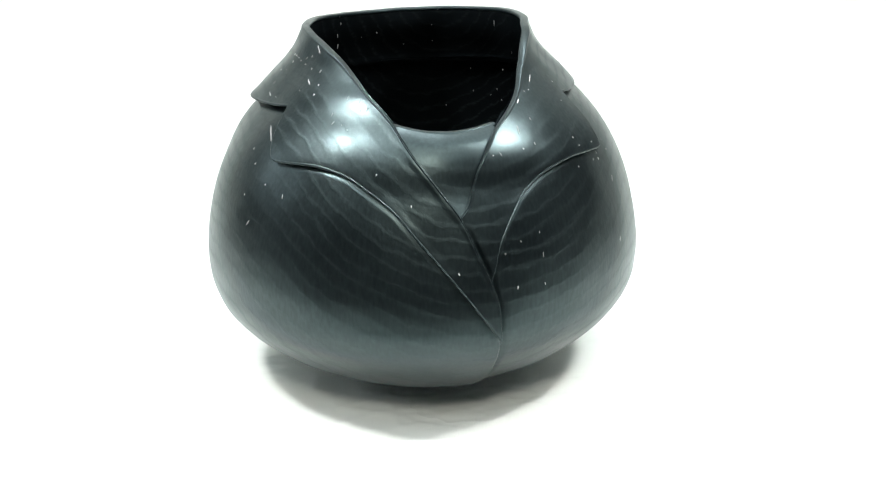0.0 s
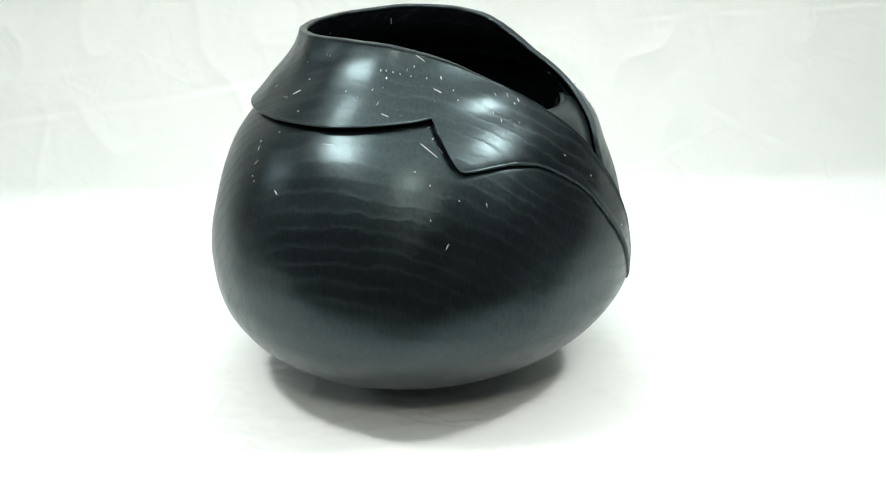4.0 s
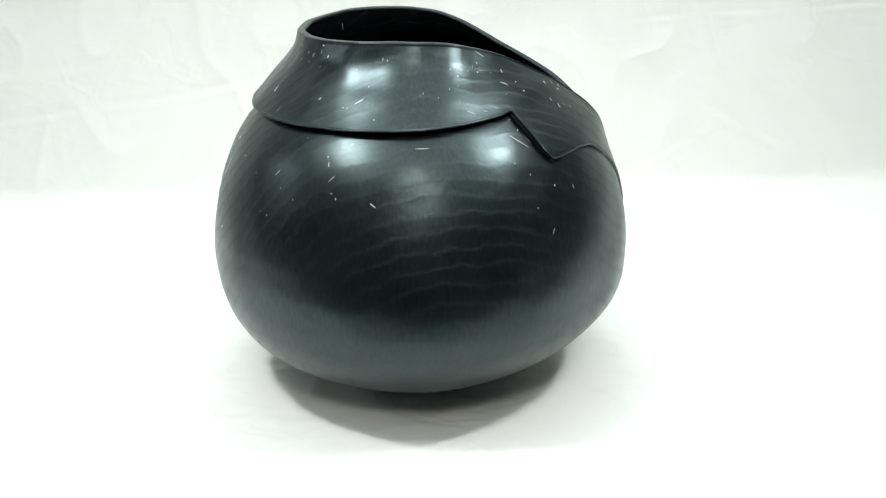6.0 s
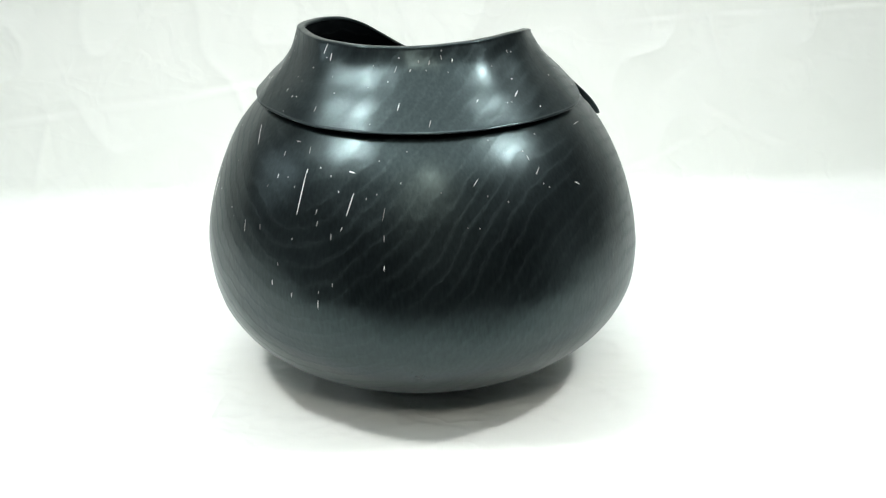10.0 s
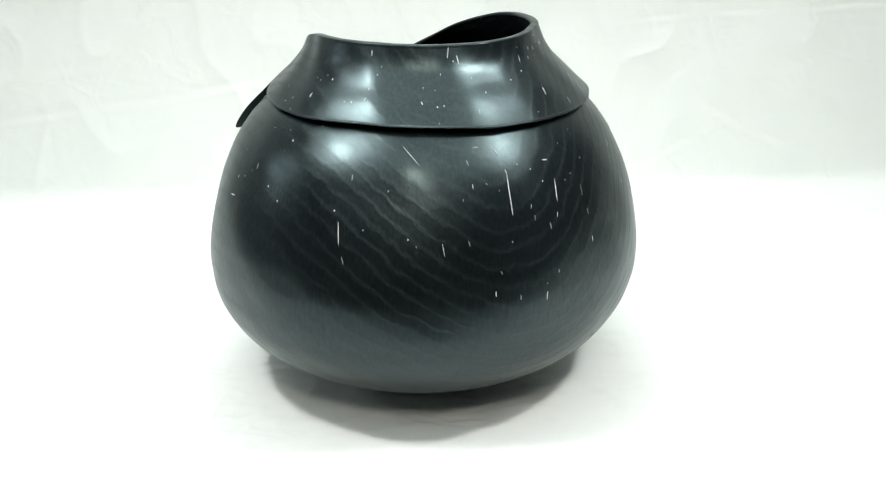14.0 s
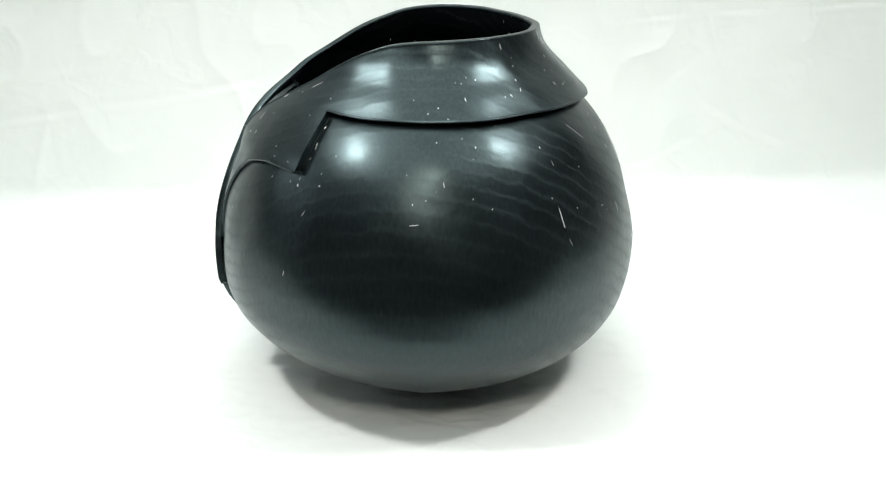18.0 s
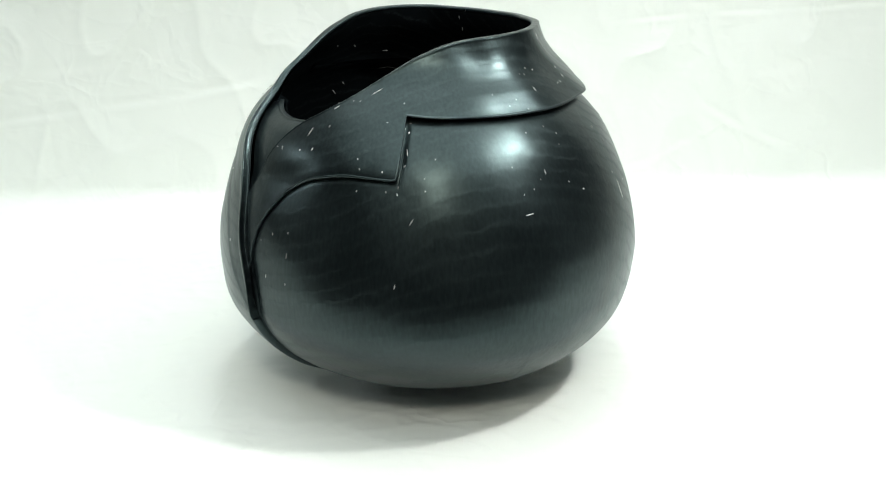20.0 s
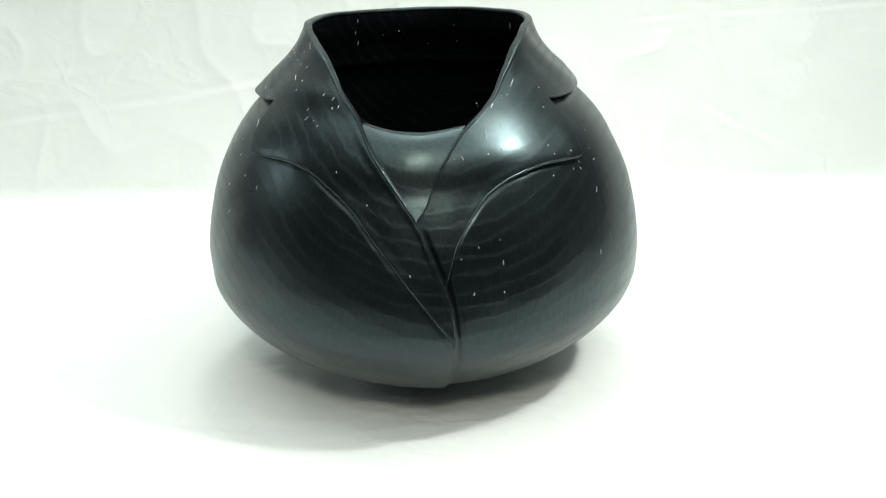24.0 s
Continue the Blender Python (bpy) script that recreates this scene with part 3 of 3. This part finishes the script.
PORES_E = [(31.6, 0.0573, 1, 0), (31.8, 0.0183, 1.8, -10), (31.9, 0.0406, 3.7, 1), (32.2, 0.13, 6.3, 11), (34.8, 0.147, 1, 0), (38.2, 0.1469, 4, 42),
           (44, 0.1517, 1, 0), (46.7, 0.152, 1, 0), (51.5, 0.1172, 1, 0), (51.6, 0.0946, 1, 0), (52.5, 0.1109, 1, 0), (52.5, 0.1584, 8.4, 49),
           (58.7, 0.1403, 1, 0), (59.9, 0.0951, 1, 0), (62.6, 0.0298, 3.5, 13), (63.9, 0.152, 1, 0), (66.8, 0.0756, 4.5, 31), (70.4, 0.1044, 1, 0),
           (70.5, 0.0962, 1, 0), (73.7, 0.1167, 1, 0), (95.2, 0.1075, 1, 0), (96.8, 0.0886, 1, 0), (97.1, 0.0749, 6.2, 85), (100.1, 0.091, 1, 0)]
PORES_F = [(101.8, 0.146, 1, 0), (102.9, 0.0965, 1, 0), (103.9, 0.1275, 1, 0), (105.4, 0.1495, 1, 0), (108.1, 0.1426, 1, 0), (111.8, 0.1289, 1, 0),
           (112.2, 0.0903, 1, 0), (113, 0.1648, 1, 0), (113.9, 0.1158, 1, 0), (115.2, 0.164, 1, 0), (115.3, 0.123, 1, 0), (116.9, 0.0822, 1, 0),
           (117.2, 0.1419, 1, 0), (117.7, 0.1676, 1, 0), (121.2, 0.1656, 1, 0), (123.9, 0.1346, 1, 0), (130.4, 0.153, 1, 0), (134.7, 0.0821, 1, 0),
           (136.4, 0.0669, 14.5, -6), (137, 0.1857, 4.1, -2), (137.9, 0.0481, 5.3, -18), (138.4, 0.1048, 4, -3), (140.5, 0.171, 1, 0), (142.6, 0.0703, 1, 0)]
PORES_G = [(148.5, 0.0967, 1, 0), (153.7, 0.0643, 1, 0), (154.5, 0.1195, 16.9, -38), (155.7, 0.0591, 1, 0), (158.6, 0.1626, 1, 0), (162.2, 0.0563, 8, -8),
           (163, 0.1609, 1, 0), (163.2, 0.1506, 1, 0), (163.3, 0.1404, 1, 0), (165.5, 0.1512, 1, 0), (165.7, 0.171, 1, 0), (168.6, 0.0593, 3.7, -12),
           (169.7, 0.1856, 7.9, 12), (170.5, 0.1131, 3.4, -11), (171, 0.0976, 2.9, -1), (171.6, 0.1793, 1, 0), (173.7, 0.18, 5.4, -6), (173.8, 0.1223, 4.1, -89),
           (174.5, 0.0203, 3.5, 0), (174.9, 0.0984, 1, 0), (177.1, 0.1459, 4.3, 0), (178, 0.1672, 1, 0), (178.1, 0.093, 1, 0), (179.6, 0.1183, 5.1, -15)]
# gouges along the cut edges of the notches
PORES_H = [(179.9, 0.0563, 1, 0), (65.9, 0.1330, 2, 14), (65.5, 0.121, 5, -6), (64.9, 0.1125, 1.6, 30),
           (66.3, 0.1385, 1.4, 60), (-54.6, 0.129, 2, 30), (-52.6, 0.122, 6, -28), (-55.6, 0.136, 1.5, 70), (63.2, 0.0985, 1.5, 10)]
PORES_I = [(-149.0, 0.1739, 2.2, 17), (-145.6, 0.1798, 2.0, 1), (-141.1, 0.1787, 3.0, 14), (-135.8, 0.1821, 3.2, -10), (-114.0, 0.1121, 3.5, -11), (-114.0, 0.1731, 1.5, 3),
           (-110.0, 0.0903, 1.2, -13), (-103.1, 0.1811, 2.2, 0), (-73.3, 0.1527, 3.2, 13), (-71.7, 0.1686, 1.5, -14), (-63.6, 0.1733, 2.5, 16), (-49.2, 0.1671, 2.5, -1),
           (-41.3, 0.0835, 3.0, -3), (-32.3, 0.1425, 2.5, 5), (-30.5, 0.1373, 3.5, 18), (-28.4, 0.1534, 2.8, -2), (-27.0, 0.1365, 1.8, -9), (-24.3, 0.134, 1.0, 11),
           (-23.2, 0.1517, 3.5, 12), (-21.9, 0.1457, 1.8, -15), (-20.6, 0.091, 2.0, -16), (-19.5, 0.1473, 2.8, 4), (-12.6, 0.107, 1.0, 17), (23.5, 0.1164, 3.0, -20)]
PORES_J = [(31.2, 0.1179, 1.2, -7), (35.7, 0.1198, 2.2, 6), (38.7, 0.1351, 2.0, 7), (59.0, 0.11, 1.0, -6), (63.0, 0.0938, 1.5, -8), (65.1, 0.146, 3.2, 19),
           (97.0, 0.1545, 1.2, 10), (105.0, 0.1009, 3.5, -5), (115.1, 0.1542, 3.2, -4), (133.0, 0.1531, 2.2, -17), (136.0, 0.1166, 1.8, 2), (137.9, 0.1556, 2.8, 15),
           (138.4, 0.162, 1.5, 9), (141.7, 0.1765, 1.0, -12), (158.0, 0.1533, 2.5, -18), (168.0, 0.0892, 1.8, 8), (176.2, 0.0358, 2.8, -19)]
PORES = PORES_I + PORES_J + PORES_A + PORES_B + PORES_C + PORES_D + PORES_E + PORES_F + PORES_G + PORES_H


# nicks on the inner wall: degrees, drawing height, length in millimetres, lean in degrees
NICKS = [(-133.6, 0.1718, 5, 0), (173.1, 0.1741, 1, 0), (173.8, 0.1574, 1, 0), (136.6, 0.1805, 8, 2), (134.7, 0.1509, 3, 0), (-150.4, 0.1654, 1, 0), (-158, 0.1687, 2, 10),
         (-172.6, 0.1547, 1, 0), (159, 0.129, 2, 0), (144.8, 0.1304, 3, 5), (170.7, 0.0877, 1, 0), (159.8, 0.1045, 2, 0), (153.2, 0.1009, 1, 0), (150.2, 0.1076, 2, 20),
         (-95, 0.1485, 5, 90), (-79.2, 0.1187, 5, 40), (-75.8, 0.1113, 8, 35), (-95.5, 0.0891, 3, 0), (-137.5, 0.1613, 7, -10), (-133.1, 0.1824, 3, 0), (-66.1, 0.1609, 2, 0), (-78.6, 0.1574, 3, 30)]


def surface(th, z):
    """Radius of the outermost carved layer."""
    th, z = np.float64(th), np.float64(z)
    if th < -54.5:
        return collar_r(th, z, 0.006) if z > collar_edge(th) + 0.003 else body_r(th, z)
    if th > 65:
        return collar_r(th, z, 0.006) if z > collar_right(th) + 0.003 else body_r(th, z)
    if th < 18.9 and lapel_left_edge(th) < z < rim_edge(th):
        return collar_r(th, z, 0.0066)
    if th > 10 and lapel_right_edge(th) < z < rim_right(th):
        return collar_r(th, z, 0.005)
    return body_r(th, z)


def pores(parent):
    """Each pore is a thin pale lens set into the surface."""
    bm = bmesh.new()
    bmesh.ops.create_icosphere(bm, subdivisions=2, radius=0.5)
    lens = bpy.data.meshes.new("pore")
    bm.to_mesh(lens)
    bm.free()
    lens.materials.append(FLECK)
    lens.polygons.foreach_set("use_smooth", [True] * len(lens.polygons))
    dice = random.Random(4)
    dim = lens.copy()
    dim.materials[0] = DULL
    for th, z, tall, lean in NICKS:
        r = hollow_r(np.float64(th), np.float64(z), 0.0067) - 0.006 * (0.188 - z) / 0.279 - 0.0001
        ob = part("pore", dim, parent)
        size = dice.uniform(0.0006, 0.0009)
        ob.matrix_basis = Matrix.Translation(Vector(place(np.float64(th), r, np.float64(z)))) @ pose(0, 0, 0, 0, lean, th) @ Matrix.Diagonal((size, 0.0007, max(size, tall * 0.001), 1))
    for th, z, length, lean in PORES:
        p = [Vector(place(np.float64(a), surface(a, h), np.float64(h))) for a, h in ((th, z), (th + 0.4, z), (th, z + 0.002))]
        across, up = (p[1] - p[0]).normalized(), (p[2] - p[0]).normalized()
        out = across.cross(up).normalized()
        along = (up * math.cos(radians(lean)) + across * math.sin(radians(lean))).normalized()
        side = along.cross(out).normalized()
        wide = (0.0006 + 0.0003 * dice.random()) * (0.95 if length < 2 else 0.9)
        long = length * 0.001 * (1.05 if length > 1.5 else 0.9 + 0.5 * dice.random())
        turn = Matrix((side, along, out)).transposed().to_4x4()
        ob = part("pore", lens, parent)
        ob.matrix_basis = Matrix.Translation(p[0]) @ turn @ Matrix.Diagonal((wide, max(long, wide), 0.0005, 1))


def crack(parent):
    """A fine wavy crack high on the inner wall."""
    across = spline([0, 1, 2, 3, 4, 5], [-93.4, -97, -102, -106.3, -109.4, -112])
    height = spline([0, 1, 2, 3, 4, 5], [0.1292, 0.1300, 0.1268, 0.1226, 0.1190, 0.1146])
    s = np.linspace(0, 5, 40)
    th, z = across(s), height(s)
    p = place(th, hollow_r(th, z, 0.0067) - 0.006 * (0.189 - z) / 0.279 - 0.0002, z)
    wide = 0.0004 * np.sin(np.pi * (0.04 + 0.92 * s / 5)) ** 0.6
    verts = []
    for q, w in zip(p, wide):
        out = np.array([q[0], q[1], 0]) / np.hypot(q[0], q[1])
        verts += [q + np.array([0, 0, w]), q - out * w * 0.6, q - np.array([0, 0, w]), q + out * w * 0.6]
    faces = [(4 * i + j, 4 * i + (j + 1) % 4, 4 * i + 4 + (j + 1) % 4, 4 * i + 4 + j) for i in range(39) for j in range(4)]
    part("crack", mesh_of("crack", verts, faces, FAINT), parent, "fine pale wavy crack")


LABEL = "round ebonised wooden vessel carved like a jacket collar with lapels"


def vessel():
    v = tagged(new("wooden_vessel"), LABEL, "vessel")
    # turned body, open at the top under the collar
    ths = np.arange(0, 360, 0.5)
    wrapped = np.where(ths > 180, ths - 360, ths)
    top = np.where(wrapped < -54.5, collar_edge(wrapped) + 0.005, np.where(wrapped > 65, collar_right(wrapped) + 0.005, 0))
    left, right = lapel_left_edge(wrapped), lapel_right_edge(wrapped)
    mid = np.where(wrapped < 10, left, np.where(wrapped < 18.9, np.maximum(left, right), right)) + 0.007
    mid = np.where(np.abs(wrapped - 9) < 9, np.minimum(mid, 0.068), mid)
    top = np.where(top > 0, top, mid)
    cols = []
    for r in np.linspace(0.0, 1, 8)[:-1]:
        cols.append(place(ths, body_r(wrapped, FLOOR + 0 * ths) * r, FLOOR + 0 * ths))
    for s in np.linspace(0, 1, 190):
        z = FLOOR + (0.05 - FLOOR) * (s / 0.8) ** 1.1 if s < 0.8 else 0.05 + (top - 0.05) * (s - 0.8) / 0.2
        z = z + 0 * ths
        cols.append(place(ths, body_r(wrapped, z) - groove(wrapped, z), z))
    verts = np.stack(cols, 1).reshape(-1, 3)
    part("body", mesh_of("body", verts, grid_faces(len(ths), len(cols), True), WOOD), v)
    # collar round the back
    back = np.linspace(65, 305.5, 500)
    turn = lambda t: np.where(t > 180, t - 360, t)
    both = lambda f, g: (lambda t: np.where(t > 180, f(t - 360), g(t)))
    wall = lambda t: 0.0068 + 0 * t
    part("collar", sheet("collar", back, both(collar_edge, collar_right), both(rim_edge, rim_right),
                         lambda t, z: collar_r(turn(t), z, 0.006), wall, lambda t: 0.0018 + 0 * t, 80, 0.3), v)
    # lapels
    lift_left = spline([-54.5, -47, -41, -34, -24, -12, -2, 6.7, 13, 18.9], [0.0056, 0.0044, 0.0036, 0.0026, 0.0020, 0.0031, 0.0046, 0.0060, 0.0066, 0.0063])
    lift_right = spline([10, 22, 40, 54, 61, 65], [0.0020, 0.0024, 0.0028, 0.0036, 0.0052, 0.006])
    crest = lambda t, z, edge: 0.0004 * np.exp(-((z - edge(t) - 0.004) / 0.005) ** 2) * smooth(0.112, 0.105, edge(t))
    # a fine welt along the overlapping edge, and the furrow beside it
    welt = lambda t, z: 0.0007 * np.exp(-((z - rim_edge(t) + 0.003) / 0.0045) ** 2) * smooth(-25, 0, t)
    furrow = lambda t, z: 0.0018 * np.exp(-((t - lap_edge(z) - 0.6) / 0.8) ** 2) * smooth(0.074, 0.05, z)
    thin_left = spline([-54.5, -25, -12, 6, 12, 18.9], [0.0068, 0.0056, 0.0062, 0.0066, 0.006, 0.005])
    under_left = spline([-54.5, -47, -40, -30, -7, 10, 18.9], [0.0016, 0.0014, 0.0018, 0.0024, 0.0028, 0.0026, 0.002])
    part("lapel", sheet("lapel", np.concatenate([np.arange(-54.5, -46, 0.1), np.arange(-46, 6, 0.4), np.arange(6, 16, 0.15), np.arange(16, 18.91, 0.05)]),
                        lapel_left_edge, rim_edge, lambda t, z: collar_r(t, z, lift_left(t)) + crest(t, z, lapel_left_edge) + welt(t, z), thin_left, under_left, 90, 0.3,
                        lambda t: 0.0026 * smooth(-40, -12, t) * smooth(18.6, 15, t)), v)
    thin_right = spline([10, 20, 45, 65], [0.004, 0.0045, 0.0052, 0.0068])
    under_right = spline([10, 17, 30, 50, 62, 65], [0.001, 0.0016, 0.0026, 0.0024, 0.0014, 0.0016])
    part("lapel", sheet("lapel", np.concatenate([np.arange(10, 21, 0.1), np.arange(21, 61, 0.4), np.arange(61, 65.01, 0.1)]),
                        lapel_right_edge, rim_right, lambda t, z: collar_r(t, z, lift_right(t)) + crest(t, z, lapel_right_edge) * smooth(18, 28, t) - furrow(t, z), thin_right, under_right, 90, 0.3), v)
    shirt_low = lambda t: np.minimum(np.where(t < 10, rim_edge(t), rim_right(t)) - 0.010, neckline(t) - 0.004)
    # shirt front between the lapels
    part("shirt_front", sheet("shirt_front", np.arange(-12, 28.1, 0.5), shirt_low, neckline,
                              lambda t, z: lapel_r(t, z, 0.0055) - 0.0045 - 0.0055 * smooth(0.062, 0.09, z) - 0.005 * np.clip((z - neckline(t) + 0.009) / 0.009, 0, 1) ** 2, lambda t: 0.004 + 0 * t, lambda t: 0.001 + 0 * t, 50, 0.12), v)
    # left front panel that laps over
    zs = np.linspace(-0.100, 0.104, 170)
    low_edge = spline([-0.105, -0.085, -0.06, -0.0375, -0.0204, -0.01], [17.6, 18.2, 18.5, 18.5, 18.2, 17.6])
    steps = np.arange(-33, 18.91, 0.1)
    seam = np.interp(-zs, -lapel_left_edge(steps), steps)
    edge = np.where(zs < -0.0204, low_edge(zs), np.minimum(seam + 1.0, np.where(zs < 0.07, lap_edge(zs) - 0.9, 90)))
    full = 0.0060 * smooth(-0.1, -0.085, zs)
    cols = []
    for s in np.linspace(0, 1, 80):
        th = -50 + (edge + 50) * s
        cols.append(place(th, body_r(th, zs) - groove(th, zs) + full * np.clip((th + 50) / 69, 0, 1) ** 2 - 0.0006 * (1 - s) ** 4, zs))
    thick = full * ((edge + 50) / 69) ** 2
    for a in np.linspace(0, 90, 8)[1:]:
        th = edge + 0.8 * math.sin(radians(a))
        cols.append(place(th, body_r(th, zs) - groove(edge, zs) + thick - (thick + 0.001) * (1 - math.cos(radians(a))), zs))
    verts = np.stack(cols, 0).reshape(-1, 3)
    part("front_flap", mesh_of("front_flap", verts, grid_faces(len(cols), len(zs)), WOOD), v)
    # hollow inside
    ths = np.arange(0, 360, 1.0)
    wrapped = np.where(ths > 180, ths - 360, ths)
    hi = np.where(wrapped < 8, np.maximum(rim_edge(wrapped), np.where(wrapped > -14, neckline(wrapped), 0)),
                  np.maximum(rim_right(wrapped), np.where(wrapped < 28, neckline(wrapped), 0)))
    gap = 0.0067 + 0.0108 * smooth(-11.5, -8.8, wrapped) * smooth(27.0, 24.8, wrapped)
    cols = []
    for s in np.linspace(0, 1, 80):
        z = hi - 0.0022 - (hi + 0.088) * s
        cols.append(place(ths, hollow_r(wrapped, z, gap) - 0.006 * s, z))
    for q in np.linspace(1, 0, 6)[1:]:
        cols.append(place(ths, (body_r(wrapped, -0.09 + 0 * ths) - gap - 0.004) * q, -0.09 + 0 * ths))
    verts = np.stack(cols, 1).reshape(-1, 3)
    part("inner_wall", mesh_of("inner_wall", verts, grid_faces(len(ths), len(cols), True), INSIDE), v)
    crack(v)
    pores(v)
    return v


room()
table()
cloth()
for s, at, watts, radius in LAMPS:
    studio_lamp(s, at, radius)
ceiling_light()
VESSEL = vessel()


def motions():
    drift = spline([0, 2.5, 5, 8, 10.5, 12.5, 15, 18, 20.5, 22, 24], [-0.05, 0, 0.3, 0.15, 0.1, -0.4, -0.5, -0.35, 0.4, 0.5, 0.3])
    # closing the added plate stands in for the left lamp going out
    for shutter, radius in LAMP_BLOCKERS:
        opened, closed = pose(0, radius * 1.3, -0.016, 85), pose(0, radius * 1.3, -0.016, 0)
        walk(shutter, [(0, opened), (18.3, opened), (18.3667, closed), (24, closed)])
    walk(VESSEL, [(t, pose(0, 0, 0, 0, 0, 14.497 * t + float(drift(t)))) for t in np.arange(0, 24.1, 1.5)])


motions()
